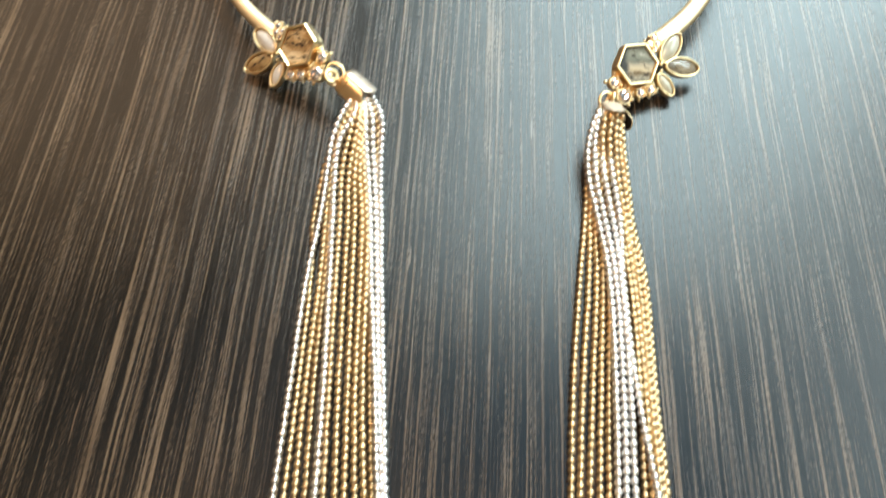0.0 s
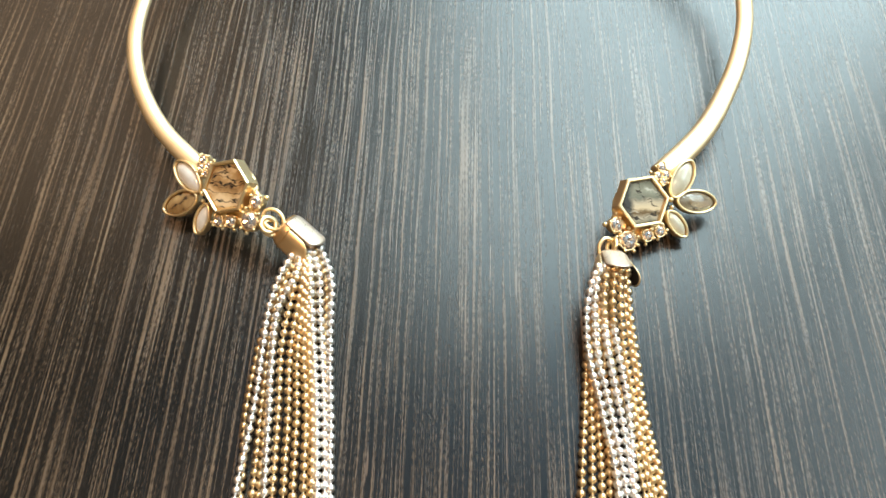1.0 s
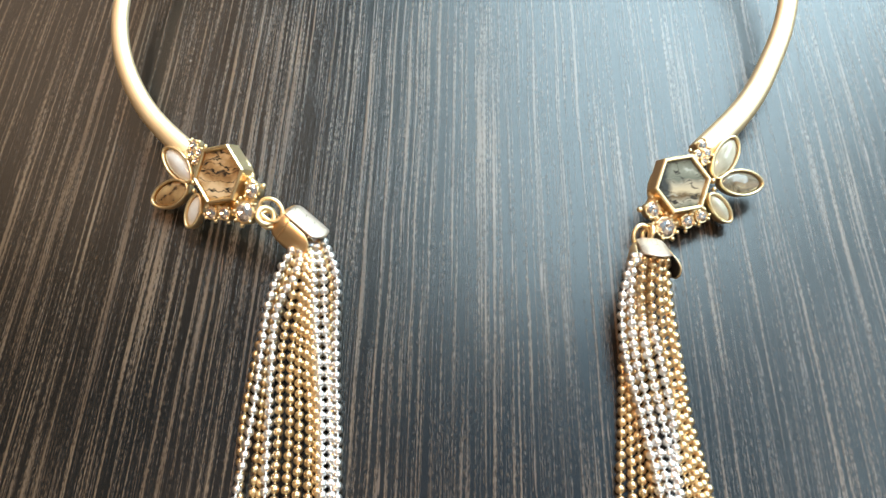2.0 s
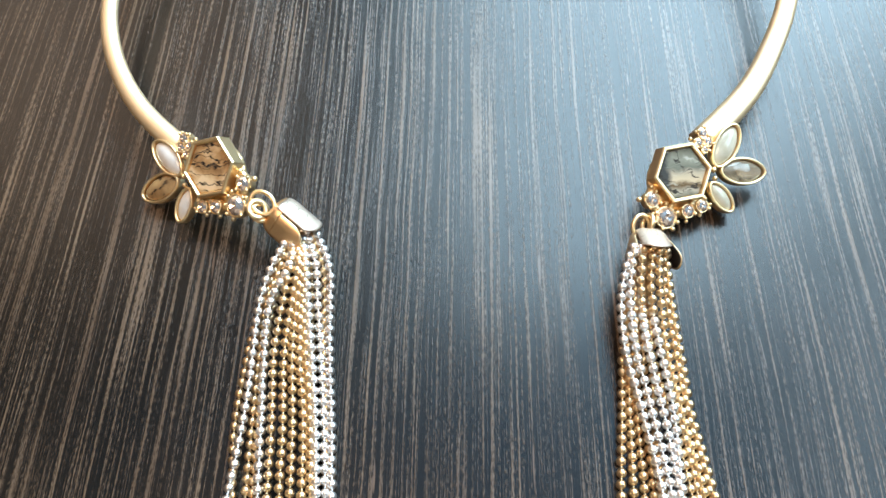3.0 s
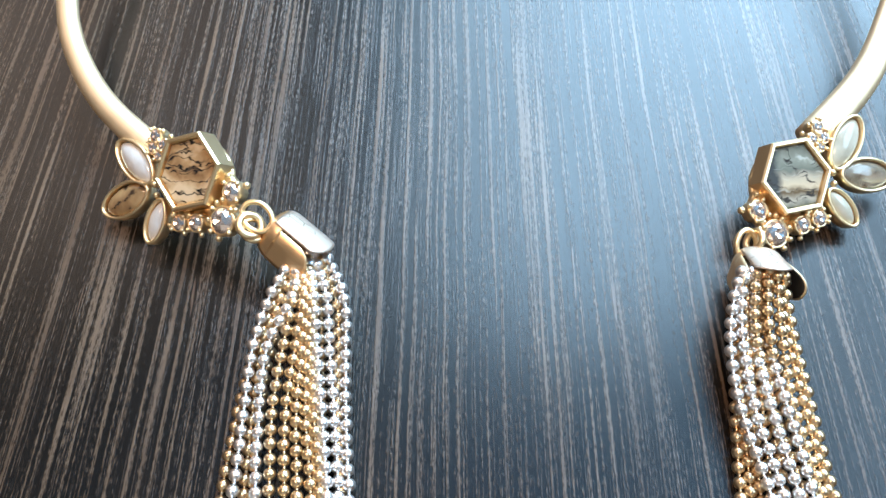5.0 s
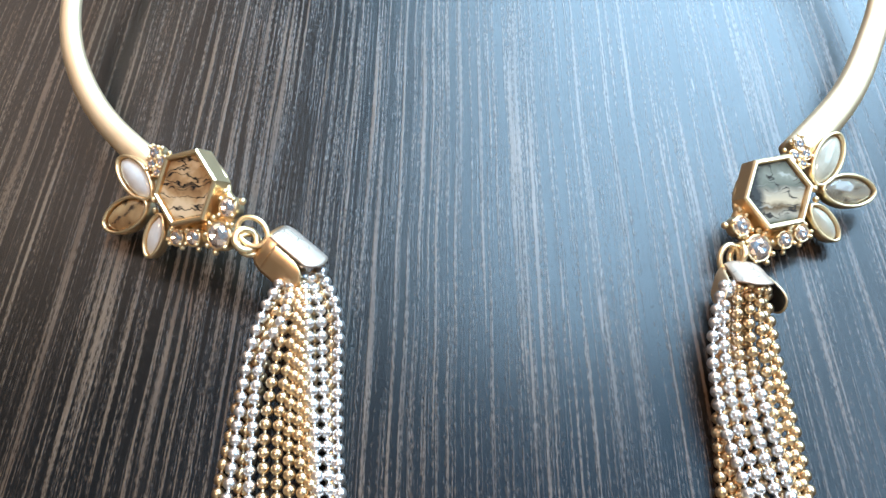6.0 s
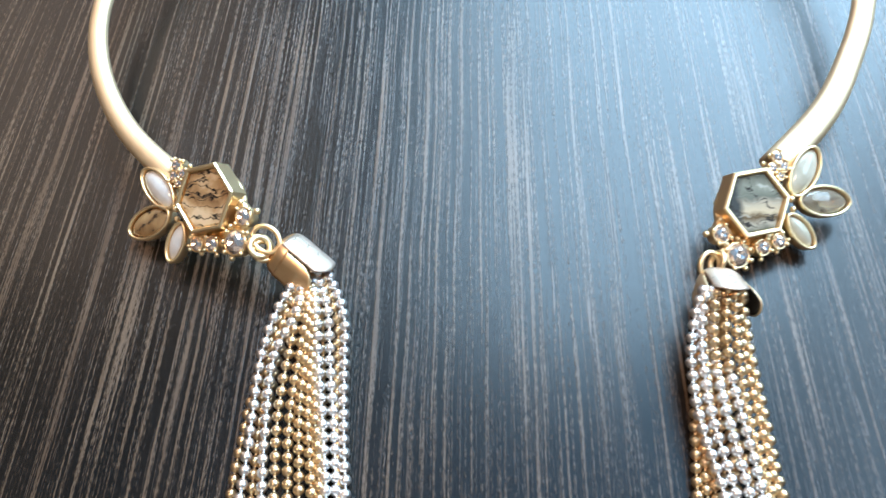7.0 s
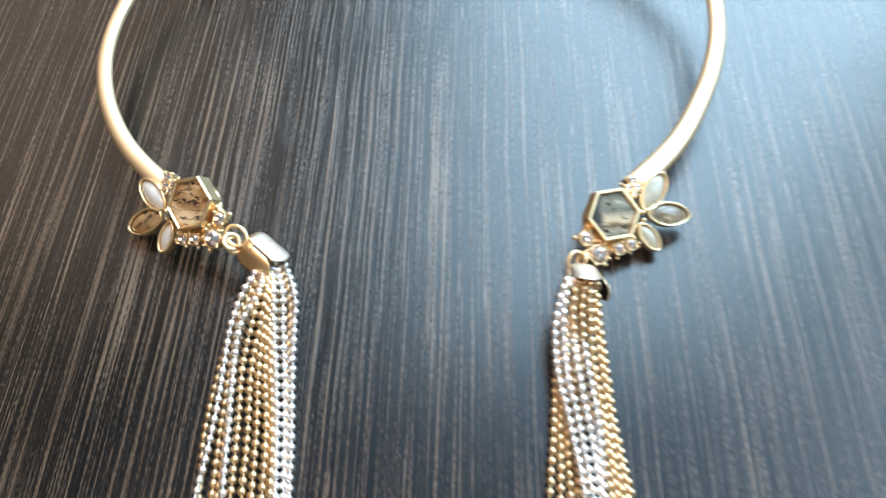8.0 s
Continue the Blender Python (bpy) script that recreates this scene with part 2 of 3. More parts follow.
def tube(path, radius, sides=8, closed=False, up=Vector((0, 0, 1)), flat=1.0, caps=True):
    """A tube along a path; radius may be a function of 0..1; flat squeezes it along up."""
    rings, n = [], len(path)
    for i, p in enumerate(path):
        a = path[(i - 1) % n] if closed else path[max(i - 1, 0)]
        b = path[(i + 1) % n] if closed else path[min(i + 1, n - 1)]
        d = (b - a).normalized()
        s = d.cross(up)
        s = s.normalized() if s.length > 1e-4 else Vector((1, 0, 0))
        u = s.cross(d)
        r = radius(i / (n - 1)) if callable(radius) else radius
        rings.append([p + r * (math.cos(w) * s + flat * math.sin(w) * u) for w in (2 * math.pi * k / sides for k in range(sides))])
    return loft(rings, closed, caps and not closed)


# ---- the room ----
def setting(name, bm, mat, label, category, smooth=False):
    return tagged(new(name, mesh_of(name, bm, mat, smooth)), label, category, kind="structure")


table = tagged(new("table"), "dark wenge wooden table with fine pale grain streaks", "table")
bm = bmesh.new()
box_into(bm, -0.75, 0.65, -0.45, 0.55, -0.03, 0)
bmesh.ops.bevel(bm, geom=bm.edges[:], offset=0.002, segments=2, affect="EDGES")
part("tabletop", bm, WOOD, table, smooth=False)
for x in (-0.71, 0.61):
    for y in (-0.41, 0.51):
        bm = bmesh.new()
        box_into(bm, x - 0.03, x + 0.03, y - 0.03, y + 0.03, -0.75, -0.031)
        bmesh.ops.bevel(bm, geom=bm.edges[:], offset=0.003, segments=2, affect="EDGES")
        part("leg", bm, WOOD, table, smooth=False)

RX0, RX1, RY0, RY1, RZ0, RZ1 = -2.2, EAST_X, -2.6, WALL_Y, -0.75, 2.6
bm = bmesh.new()
box_into(bm, RX0, RX1, RY0, RY1, RZ0 - 0.1, RZ0)
setting("floor", bm, FLOOR, "plain brown floor of the room", "floor")
# unseen ceiling, its strong blue added to tint the sheen on the wood
bm = bmesh.new()
box_into(bm, RX0, RX1, RY0, RY1, RZ1, RZ1 + 0.1)
setting("ceiling", bm, CEIL, "plain plaster ceiling, unseen, blue to tint the sheen on the table", "ceiling")
for name, x0, x1, y0, y1 in (("wall_west", RX0 - 0.15, RX0, RY0, RY1), ("wall_south", RX0 - 0.15, RX1 + 0.15, RY0 - 0.15, RY0)):
    bm = bmesh.new()
    box_into(bm, x0, x1, y0, y1, RZ0 - 0.1, RZ1 + 0.1)
    setting(name, bm, DARK_WALL if name == "wall_west" else WALL, "plain plaster wall of the room", "wall")


def holed_wall(a0, a1, b0, b1, holes, along_x):
    """A wall from a0 to a1 with thickness b0 to b1 and openings (from, to, sill, top)."""
    bm = bmesh.new()

    def block(p0, p1, z0, z1):
        box_into(bm, *((p0, p1, b0, b1) if along_x else (b0, b1, p0, p1)), z0, z1)
    low, high, at_ = RZ0 - 0.1, RZ1 + 0.1, a0
    for p0, p1, z0, z1 in sorted(holes):
        block(at_, p0, low, high)
        block(p0, p1, low, z0)
        block(p0, p1, z1, high)
        at_ = p1
    block(at_, a1, low, high)
    return bm


setting("wall_north", holed_wall(RX0 - 0.15, RX1 + 0.15, RY1, RY1 + 0.15, (WIN_1, WIN_2), True), DARK_WALL,
        "plain dark brown plaster wall with two windows", "wall")
setting("wall_east", holed_wall(RY0, RY1, RX1, RX1 + 0.15, (WIN_3,), False), DARK_WALL, "plain dark brown plaster wall with a window", "wall")


def window(name, hole, b0, along_x, label):
    p0, p1, z0, z1 = hole
    win = tagged(new(name), label, "window", kind="structure")

    def block(bm, q0, q1, c0, c1, h0, h1):
        box_into(bm, *((q0, q1, c0, c1) if along_x else (c0, c1, q0, q1)), h0, h1)
    bm = bmesh.new()
    for q0, q1, h0, h1 in ((p0, p0 + 0.05, z0, z1), (p1 - 0.05, p1, z0, z1), (p0 + 0.05, p1 - 0.05, z0, z0 + 0.05), (p0 + 0.05, p1 - 0.05, z1 - 0.05, z1)):
        block(bm, q0, q1, b0 + 0.06, b0 + 0.11, h0, h1)
    part("window_frame", bm, FRAME, win, smooth=False)
    bm = bmesh.new()
    block(bm, p0 + 0.05, p1 - 0.05, b0 + 0.08, b0 + 0.086, z0 + 0.05, z1 - 0.05)
    part("pane", bm, GLASS, win, smooth=False).visible_shadow = False


window("window_1", WIN_1, RY1, True, "white framed window letting in daylight")
window("window_2", WIN_2, RY1, True, "white framed window with softer daylight")
window("window_3", WIN_3, RX1, False, "white framed side window, unseen, added for daylight from the right")

# body for the added fill light
fill_lamp = tagged(new("fill_lamp"), "round white flat lamp, unseen, added on the ceiling as warm fill", "ceiling lamp")
bm = loft([[Vector((r * math.cos(a), r * math.sin(a), z)) for a in (2 * math.pi * k / 32 for k in range(32))]
           for r, z in ((0.27, 0.03), (0.28, 0.0), (0.27, -0.015), (0.26, -0.015), (0.26, 0.02))], True)
part("rim", bm, FRAME, fill_lamp)
bm = loft([[Vector((r * math.cos(a), r * math.sin(a), z)) for a in (2 * math.pi * k / 32 for k in range(32))] for r, z in ((0.262, 0.02), (0.262, 0.01), (0.25, 0.004))], caps=True)
part("diffuser", bm, FRAME, fill_lamp)
fill_lamp.location = (FILL_LAMP[0], FILL_LAMP[1], RZ1 - 0.031)

# ---- the necklace ----
MM = 0.001
necklace = tagged(new("necklace"), "gold collar necklace with agate ornaments and two ball chain tassels", "necklace")

# collar: flattened rod, open at the front, slightly lifted off the wood
LEFT_END, RIGHT_END = (-35.7, 131.9, 6.3), (49.0, 132.3, 5.8)
collar_points = [
    LEFT_END, (-45.3, 141.9, 6.6), (-51.0, 151.6, 7.3), (-54.0, 161.7, 7.8), (-54.5, 171.6, 8.2), (-52.7, 182.9, 8.6), (-47.9, 196.2, 9.0),
    (-38, 207, 9), (-25, 217, 10), (-8, 223, 11), (10, 224.5, 11.5), (30, 222, 11.5), (47, 215, 11), (60, 205, 11),
    (68.1, 194.0, 11.5), (71.7, 182.4, 11.2), (71.3, 170.8, 10.4), (68.9, 161.0, 9.2), (65.0, 152.2, 7.6), (58.7, 142.2, 6.6), RIGHT_END]
collar_path = spline([MM * Vector(p) for p in collar_points], 8)
part("collar", tube(collar_path, lambda s: MM * (1.42 + 0.38 * s + 0.65 * abs(2 * s - 1) ** 6), 16, flat=0.72), SATIN, necklace,
     "smooth satin pale gold collar rod")


def hexagon(r, z, s=1):
    return [MM * Vector((s * r * math.cos(a), r * math.sin(a), z)) for a in (radians(90 + 60 * k) for k in range(6))]


def marquise(length, width, z, n=14, grow=0.0):
    """A pointed oval along x, round its middle."""
    out = []
    for k in range(n):
        t = 2 * math.pi * k / n
        c = math.cos(t)
        x = (length / 2 + grow) * c
        y = (width / 2 + grow) * math.copysign(abs(math.sin(t)) ** 1.15, math.sin(t))
        out.append(MM * Vector((x, y, z)))
    return out


def circle(r, z, n=16, phase=0.0):
    return [MM * Vector((r * math.cos(2 * math.pi * k / n + phase), r * math.sin(2 * math.pi * k / n + phase), z)) for k in range(n)]


def wall_ring(shape, inner, outer, low, high):
    """A bezel: a standing wall with thickness along a closed shape."""
    g = 0.3 * (outer - inner)
    return loft([shape(outer, low), shape(outer, high - g), shape(outer - g, high), shape(inner + g, high), shape(inner, high - g), shape(inner, low)], True)


def ball_into(bm, centre, r, u=8, v=6):
    bmesh.ops.create_uvsphere(bm, u_segments=u, v_segments=v, radius=MM * r, matrix=Matrix.Translation(MM * Vector(centre)))


def brilliant(r):
    """A round stone with a table and two rows of tilted facets."""
    bm = bmesh.new()
    girdle = [bm.verts.new(p) for p in circle(r, 0.0, 16)]
    crown = [bm.verts.new(p) for p in circle(r * 0.74, r * 0.30, 8, math.pi / 8)]
    table = [bm.verts.new(p) for p in circle(r * 0.42, r * 0.42, 8)]
    sink = bm.verts.new(MM * Vector((0, 0, r * 0.22)))
    for k in range(8):
        a, b, c = girdle[2 * k], girdle[2 * k + 1], girdle[(2 * k + 2) % 16]
        v, before, nxt = crown[k], crown[k - 1], table[(k + 1) % 8]
        bm.faces.new((a, b, v))
        bm.faces.new((b, c, v))
        bm.faces.new((before, a, v))
        bm.faces.new((before, v, table[k]))
        bm.faces.new((table[k], v, nxt))
        bm.faces.new((table[k], nxt, sink))
    return bm


bm = bmesh.new()
ball_into(bm, (0, 0, 0), 1.0)
GRAIN = mesh_of("gold_grain", bm, GOLD)


def ornament(frame_matrix, s, agate, opal, opal_label, smoky, smoky_label):
    """One flower ornament; s = 1 has its petals towards -x, s = -1 is its mirror image."""
    F = frame_matrix

    def at(x, y, z, turn=0.0):
        return F @ Matrix.Translation(MM * Vector((s * x, y, z))) @ Matrix.Rotation(turn, 4, "Z")

    bezel = part("hexagon_bezel", wall_ring(lambda r, z: hexagon(r, z), 4.5, 5.25, -2.6, 0.25), GOLD, necklace,
                 "raised hexagonal pale gold bezel", False, at(0, 0, 0))
    bm = loft([hexagon(4.5, -1.4), hexagon(4.5, -0.45), hexagon(4.2, -0.25)], caps=True)
    part("agate", bm, agate, bezel, "polished veined agate stone", False)

    # back plate that joins the settings
    bm = loft([circle(5.0, -3.0, 20), circle(5.3, -2.7, 20), circle(5.1, -2.2, 20)], caps=True)
    part("back_plate", bm, GOLD, necklace, m=at(0.6, -1.0, 0))

    petals = (((-5.5, -3.3), (-13.4, -0.5), 4.5, opal, opal_label),
              ((-5.8, -4.2), (-12.3, -9.8), 4.7, smoky, smoky_label),
              ((-3.2, -4.5), (-3.1, -10.8), 3.4, opal, opal_label))
    for (x0, y0), (x1, y1), width, mat, label in petals:
        length = math.hypot(x1 - x0, y1 - y0)
        turn = math.atan2(y1 - y0, s * (x1 - x0))
        place = at((x0 + x1) / 2, (y0 + y1) / 2, -0.9, turn)
        setting_ = part("petal_bezel", wall_ring(lambda g, z: marquise(length - 0.9, width - 0.9, z, 24, g), 0.0, 0.45, -1.3, 0.25),
                        GOLD, necklace, "pointed oval pale gold petal bezel", m=place)
        bm = loft([marquise(length - 0.9, width - 0.9, -1.1, 24), marquise(length - 1.0, width - 1.0, -0.9, 24)], caps=True)
        part("bezel_floor", bm, GOLD, setting_)
        k = 5
        rings = []
        for i in range(k + 1):
            w = math.pi / 2 * i / k
            q = max(math.cos(w), 0.04)
            rings.append(marquise((length - 0.9) * q, (width - 0.9) * q, -0.6 + 1.0 * math.sin(w), 24))
        part("cabochon", loft(rings, caps=True), mat, setting_, label)

    gems = ((6.55, -0.1, 1.3), (6.6, -3.8, 1.8), (2.9, -5.5, 1.15), (0.4, -6.5, 1.1),
            (-7.3, 0.7, 0.85), (-7.5, 2.3, 0.9), (-5.9, 1.6, 0.8), (-6.1, 0.1, 0.7))
    for x, y, r in gems:
        cup = wall_ring(lambda q, z: circle(q, z), r * 0.86, r * 1.06, -2.6, -0.95)
        for k in range(4):
            a = math.pi / 4 + k * math.pi / 2
            ball_into(cup, (r * 1.1 * math.cos(a), r * 1.1 * math.sin(a), -0.85), 0.2 + 0.1 * r)
        holder = part("gem_setting", cup, GOLD, necklace, "small round prong setting", m=at(x, y, 0, 0.3 * s))
        part("gem", brilliant(r * 0.9), CRYSTAL, holder, "clear faceted crystal", False, Matrix.Translation((0, 0, -1.0 * MM)))
        part("foil", loft([circle(r * 0.2, -2.4), circle(r * 0.84, -1.2)], caps=True), FOIL, holder)
    # beaded edge between the settings
    for x, y, z, r in ((4.7, -4.4, -1.0, 0.4), (1.7, -7.4, -1.2, 0.35), (4.2, -6.6, -1.3, 0.35), (7.9, -1.9, -1.2, 0.4), (8.1, 1.3, -1.5, 0.5),
                       (6.8, -6.0, -1.4, 0.45), (-0.9, -7.3, -1.2, 0.35), (5.2, 1.5, -1.3, 0.4), (5.0, -2.1, -1.2, 0.45), (-5.2, 3.0, -1.2, 0.35),
                       (-5.0, -3.4, -0.9, 0.5), (-4.3, -4.6, -1.0, 0.45), (1.6, -5.2, -1.0, 0.35), (-0.6, -5.6, -1.0, 0.4), (5.6, -5.6, -1.2, 0.35),
                       (8.4, -3.2, -1.3, 0.35), (-8.2, 1.6, -1.1, 0.3), (-6.7, 3.2, -1.2, 0.35), (-8.4, 3.0, -1.3, 0.3)):
        grain = new("gold_grain", GRAIN)
        grain.parent = necklace
        grain.matrix_basis = at(x, y, z) @ Matrix.Diagonal((r, r, r, 1))
    # bars behind the gems
    bm = tube([MM * Vector((s * x, y, -2.3)) for x, y in ((-7.4, 2.0), (-2, -3), (1.6, -6), (6.6, -3.8), (6.6, 0.2), (2, 2))], 0.9 * MM, 8)
    part("bridge", bm, GOLD, necklace, m=F)


def frame_of(centre, rows):
    return Matrix.Translation(MM * Vector(centre)) @ Matrix(rows).to_4x4()


LEFT = frame_of((-31.19, 127.03, 10.22), ((0.8207, 0.3803, -0.4263), (-0.5537, 0.7131, -0.4300), (0.1405, 0.5889, 0.7959)))
RIGHT = frame_of((44.31, 125.26, 7.65), ((0.7540, -0.6179, 0.2228), (0.6422, 0.6227, -0.4468), (0.1374, 0.4800, 0.8665)))
ornament(LEFT, 1, AGATE_WARM, OPAL, "milky white cabochon", SMOKY, "smoky brown translucent cabochon")
ornament(RIGHT, -1, AGATE_GREY, OPAL_CLEAR, "translucent greyish cream cabochon", SMOKY_CLEAR, "smoky clear translucent cabochon")


# ---- tassel caps and rings ----
def basis(origin, axis, up):
    """y runs against the axis, z near up."""
    y = -Vector(axis).normalized()
    x = y.cross(Vector(up)).normalized()
    z = x.cross(y)
    return Matrix.Translation(MM * Vector(origin)) @ Matrix((x, y, z)).transposed().to_4x4()


CAP_L = basis((-19.4, 122.1, 8.7), (0.75, -0.60, -0.30), (0.56, 0.318, 0.768))
CAP_R = basis((38.0, 117.0, 5.5), (0.02, -0.84, 0.50), (0.12, 0.5, 0.86))
CAP_DEPTH = 2.2


def cap_section(q):
    """Point of the folded sheet at the way q from the middle of its top: rounded shoulders and straight sides."""
    a, flat, r = abs(q), 0.8, 2.3
    w = max(0.0, min((a - flat) / r, math.pi / 2))
    d = max(0.0, a - flat - r * math.pi / 2)
    return math.copysign(min(a, flat) + r * math.sin(w), q), -r * (1 - math.cos(w)) - d - 0.035 * min(a, flat) ** 2


def cap_point(q, y, splay, inset):
    u = min(1.0, y / 2.0)
    k = (0.6 + 0.4 * math.sqrt(1 - (1 - u) ** 2)) * (1 - inset / 3.0)
    x, z = cap_section(q)
    out = math.copysign(splay * max(0.0, y - 1.9) ** 1.2, q)
    return MM * Vector((x * k + out, -y, (z + CAP_DEPTH) * k - CAP_DEPTH))


def cap_sheet(q0, q1, y0, end, splay, inset, thick, rows=12, columns=12):
    """A bent leaf of sheet metal between two edges; end(q) gives how far it reaches."""
    bm = bmesh.new()
    skins = []
    for lower in (inset, inset + thick):
        grid = []
        for i in range(rows + 1):
            line = []
            for k in range(columns + 1):
                q = q0 + (q1 - q0) * k / columns
                line.append(bm.verts.new(cap_point(q, y0 + (end(q) - y0) * i / rows, splay, lower)))
            grid.append(line)
        skins.append(grid)
        for a, b in zip(grid, grid[1:]):
            for k in range(columns):
                bm.faces.new((a[k], a[k + 1], b[k + 1], b[k]))
    top, low = skins
    rim = [(i, 0) for i in range(rows)] + [(rows, k) for k in range(columns)] + [(i, columns) for i in range(rows, 0, -1)] + [(0, k) for k in range(columns, 0, -1)]
    for (i, k), (m, n) in zip(rim, rim[1:] + rim[:1]):
        bm.faces.new((top[i][k], top[m][n], low[m][n], low[i][k]))
    return bm


def tongue_end(q, length):
    return length - 2.3 + 2.3 * math.sqrt(max(0.0, 1 - (q / 2.64) ** 2))


def flap_end(q, length):
    return length - 2.6 + 2.6 * math.sqrt(max(0.0, 1 - ((abs(q) - 4.9) / 2.2) ** 2))


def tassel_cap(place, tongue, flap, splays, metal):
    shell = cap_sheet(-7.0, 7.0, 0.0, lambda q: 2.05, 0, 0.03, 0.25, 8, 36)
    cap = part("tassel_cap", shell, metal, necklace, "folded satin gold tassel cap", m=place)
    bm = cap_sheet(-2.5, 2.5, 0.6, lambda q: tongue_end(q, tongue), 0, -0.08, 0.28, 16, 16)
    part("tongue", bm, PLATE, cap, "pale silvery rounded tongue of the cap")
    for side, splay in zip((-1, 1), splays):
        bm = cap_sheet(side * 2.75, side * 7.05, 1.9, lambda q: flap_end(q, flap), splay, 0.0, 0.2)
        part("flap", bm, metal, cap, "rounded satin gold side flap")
        # extra black sheet that stands for the shade inside the flap
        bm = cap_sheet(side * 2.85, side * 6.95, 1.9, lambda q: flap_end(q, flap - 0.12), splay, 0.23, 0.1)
        part("inner_shade", bm, FLAP_SHADE, cap, "black sheet standing for the shade inside the flap")


# same metal on both caps; the left one has its warm reflection painted in
tassel_cap(CAP_L, 7.7, 7.2, (0.02, 0.02), CAP_WARM_LIT)
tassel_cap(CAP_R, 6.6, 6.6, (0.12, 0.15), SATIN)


def ring_at(centre, normal, r, wire, along=(1, 0, 0), stretch=1.0):
    n = Vector(normal).normalized()
    a = (Vector(along) - n * n.dot(Vector(along))).normalized()
    b = n.cross(a)
    path = [MM * (Vector(centre) + r * (stretch * math.cos(t) * a + math.sin(t) * b)) for t in (2 * math.pi * k / 32 for k in range(32))]
    return tube(path, MM * wire, 10, True, up=n)


part("jump_ring", ring_at((-22.3, 120.9, 9.0), (-0.1, -0.45, 0.9), 1.6, 0.34, (0.75, -0.6, -0.3), 1.3), GOLD, necklace, "pale gold wire jump ring")
part("loop", ring_at((-23.2, 120.2, 8.3), (0.45, -0.25, 0.85), 1.35, 0.48), GOLD, necklace, "pale gold wire loop")
part("loop", ring_at((-22.9, 120.0, 7.6), (0.45, -0.25, 0.85), 1.35, 0.40), GOLD, necklace, "pale gold wire loop")
part("jump_ring", ring_at((36.9, 117.0, 5.0), (0.3, -0.5, 0.8), 1.5, 0.36, (0, 1, 0), 1.25), GOLD, necklace, "pale gold wire jump ring")
part("loop", ring_at((38.0, 117.6, 5.0), (-0.8, 0.1, 0.4), 1.3, 0.42), GOLD, necklace, "pale gold wire loop")

# ---- tassels: strands of small balls on wire ----
# S, s, U: silver; G, g, H: gold; S and G lie on top, U comes up from below, H dives under
STATIONS = (112, 106, 98, 88, 74, 50, 18)
LEVELS = {"S": (2.3, 2.3), "s": (1.65, 1.65), "G": (2.2, 2.2), "g": (0.85, 0.85), "U": (0.9, 2.3), "H": (2.8, 1.1)}
SILVER = "SsU"
LEFT_STRANDS = (
    ("S", -20.7, -22.6, -23.2, -23.8, -25.3, -26.4, -27.8),
    ("g", -20.5, -22.7, -24.3, -25.3, -24.7, -25.1, -26.0),
    ("g", -19.8, -21.8, -22.5, -22.8, -22.9, -23.7, -23.6),
    ("g", -19.0, -20.8, -21.7, -21.9, -21.9, -22.1, -21.6),
    ("S", -18.0, -20.9, -21.4, -21.2, -20.7, -20.1, -19.9),
    ("G", -17.9, -19.1, -20.0, -19.7, -19.5, -19.0, -18.1),
    ("G", -16.9, -17.7, -18.5, -18.1, -17.8, -17.3, -15.8),
    ("G", -16.6, -16.9, -17.3, -16.7, -16.3, -15.6, -14.3),
    ("G", -16.2, -16.3, -16.2, -15.2, -14.7, -14.2, -12.1),
    ("G", -15.8, -15.8, -15.3, -14.2, -13.5, -12.8, -10.3),
    ("g", -15.1, -14.8, -14.3, -13.8, -12.9, -11.5, -9.2),
    ("g", -13.2, -12.8, -12.7, -12.0, -11.1, -9.5, -7.4),
    ("S", -15.6, -15.2, -14.4, -13.4, -12.5, -10.5, -8.1),
    ("s", -14.2, -13.8, -13.1, -12.3, -11.4, -9.9, -7.3),
    ("s", -12.2, -11.9, -11.8, -11.2, -10.5, -9.0, -6.8))
RIGHT_STRANDS = (
    ("g", 34.8, 33.1, 31.9, 30.7, 28.7, 25.7, 23.2),
    ("g", 35.3, 33.8, 32.7, 31.9, 30.5, 27.5, 24.6),
    ("g", 35.9, 34.6, 33.8, 32.9, 32.1, 29.3, 26.2),
    ("g", 36.7, 35.6, 34.9, 34.2, 33.4, 30.9, 28.0),
    ("g", 37.5, 36.7, 36.2, 35.4, 34.7, 32.4, 29.8),
    ("S", 34.3, 32.3, 31.8, 33.4, 34.5, 33.5, 31.0),
    ("S", 34.9, 33.6, 33.4, 34.8, 35.7, 34.9, 32.5),
    ("U", 36.5, 35.3, 35.2, 36.4, 36.7, 36.2, 34.2),
    ("U", 37.9, 36.8, 37.0, 37.9, 37.2, 37.7, 40.9),
    ("H", 36.2, 35.2, 35.8, 37.7, 38.8, 38.3, 35.9),
    ("H", 37.6, 36.7, 37.3, 38.8, 39.6, 39.3, 37.7),
    ("H", 38.6, 38.0, 38.4, 39.5, 40.5, 40.2, 39.8),
    ("g", 39.3, 39.1, 39.5, 40.2, 41.4, 40.8, 40.6),
    ("g", 39.9, 39.9, 40.3, 40.8, 42.0, 41.3, 41.3))
bm = bmesh.new()
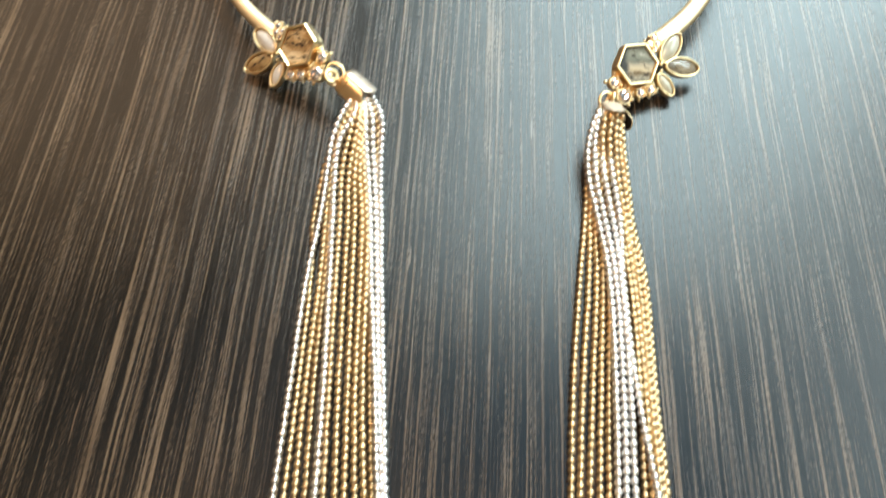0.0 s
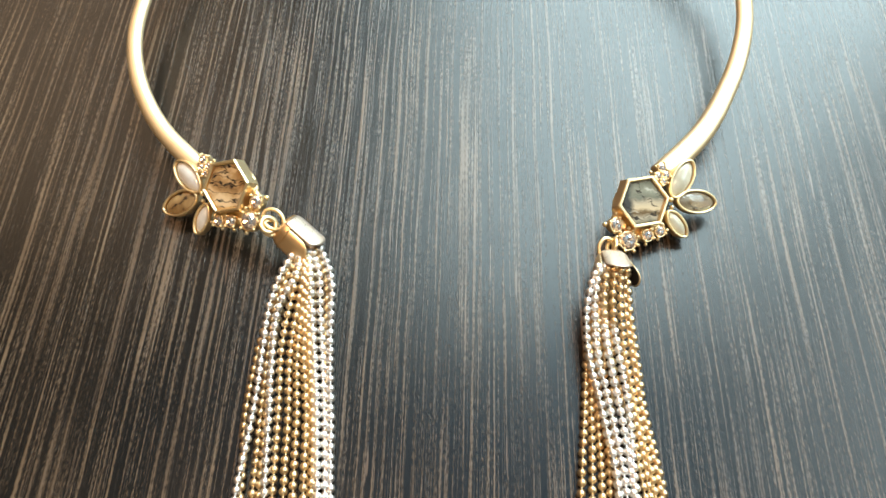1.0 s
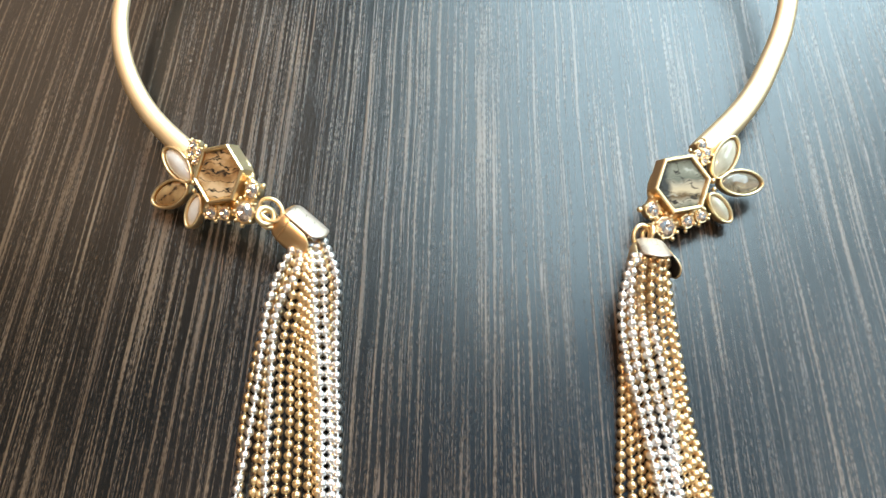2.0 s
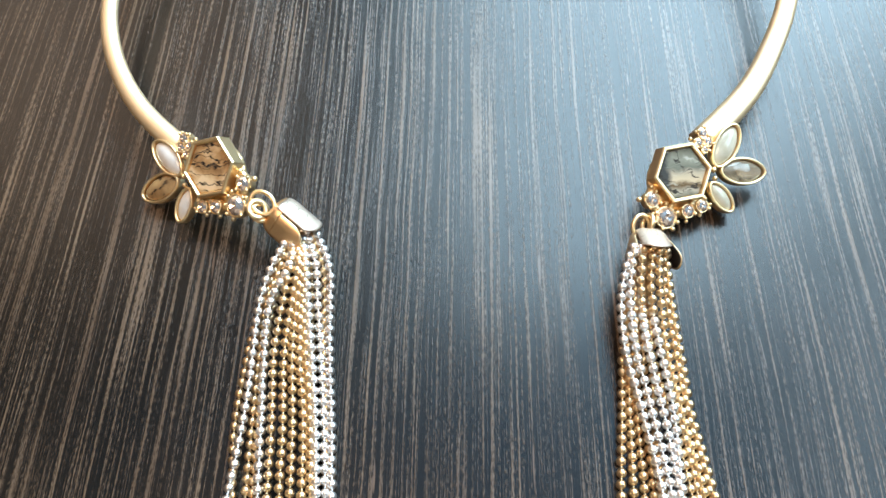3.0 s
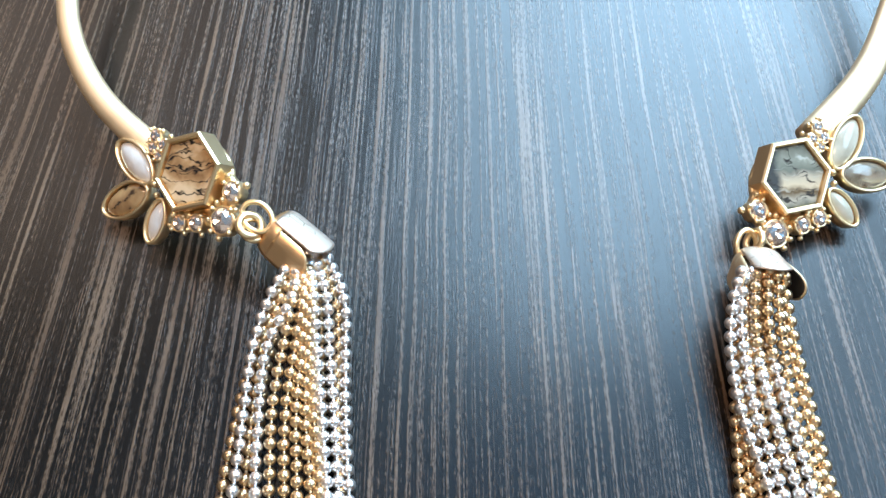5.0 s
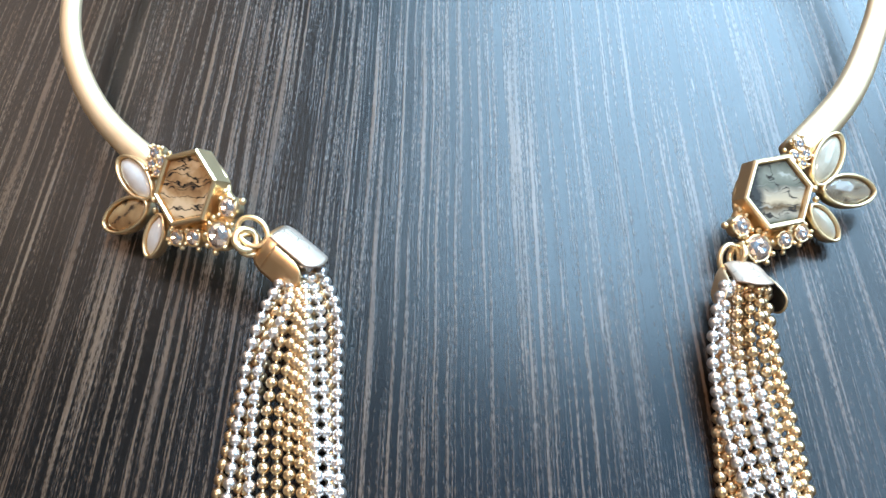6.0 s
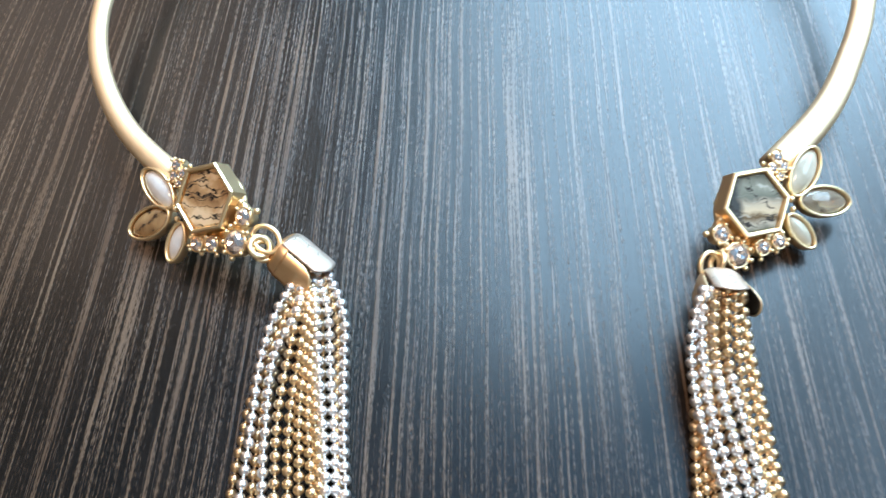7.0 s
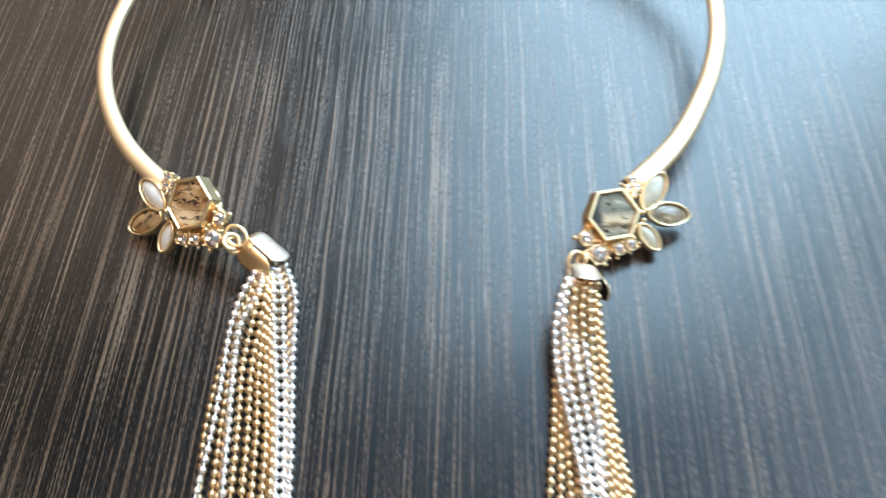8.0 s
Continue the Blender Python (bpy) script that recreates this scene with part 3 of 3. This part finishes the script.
bmesh.ops.create_uvsphere(bm, u_segments=12, v_segments=8, radius=0.73 * MM)
BALL = mesh_of("bead", bm, BEAD_SILVER)
BALL_G = BALL.copy()
BALL_G.materials[0] = BEAD_GOLD
PITCH = 1.62


def strand(kind, xs, mouth, lifts, phase, rng):
    """One chain: from inside the cap down on to the wood."""
    pts = [Vector(p) for p in mouth]
    for i, (x, y) in enumerate(zip(xs, STATIONS)):
        level = LEVELS[kind][0 if i < 2 else 1]
        rise = lifts[i] + (0.5 if level > 2 else -0.8 if level < 1.3 else 0) if i < len(lifts) else 0
        pts.append(Vector((x, y, max(level, rise))))
    kind = "s" if kind in SILVER else "g"
    path = spline(pts, 12)
    metal = BEAD_SILVER if kind == "s" else BEAD_GOLD
    wire = part("chain", tube([MM * p for p in path], 0.2 * MM, 5), metal, necklace,
                "silver ball chain strand" if kind == "s" else "pale gold ball chain strand")
    want, run = (phase + 0.2 * rng.random()) * PITCH, 0.0
    for a, b in zip(path, path[1:]):
        step = (b - a).length
        while want <= run + step and step > 0:
            p = a.lerp(b, (want - run) / step)
            ob = new("bead", BALL if kind == "s" else BALL_G)
            ob.parent = wire
            ob.location = MM * (p + Vector((rng.uniform(-.06, .06), rng.uniform(-.06, .06), 0)))
            ob.rotation_euler = (rng.random(), rng.random(), rng.random())
            want += PITCH
        run += step


rng = random.Random(4)
for strands, place, lifts, deep, shallow, spread in ((LEFT_STRANDS, CAP_L, (5.2, 3.6, 2.4), 4.6, 2.0, 2.7), (RIGHT_STRANDS, CAP_R, (6.6, 4.9, 3.3), 2.6, 1.8, 1.9)):
    low, high = min(xs[0] for kind, *xs in strands), max(xs[0] for kind, *xs in strands)
    for i, (kind, *xs) in enumerate(strands):
        f = (xs[0] - low) / (high - low)
        lift = 0.5 if kind in "SGH" else 0.0
        mouth = [place @ (MM * Vector((side * (2 * f - 1), -reach, lift - deep + (deep - shallow) * f))) / MM for side, reach in ((0.6 * spread, 2.4), (spread, 4.8))]
        strand(kind, xs, mouth, lifts, 0.5 * (i % 2), rng)
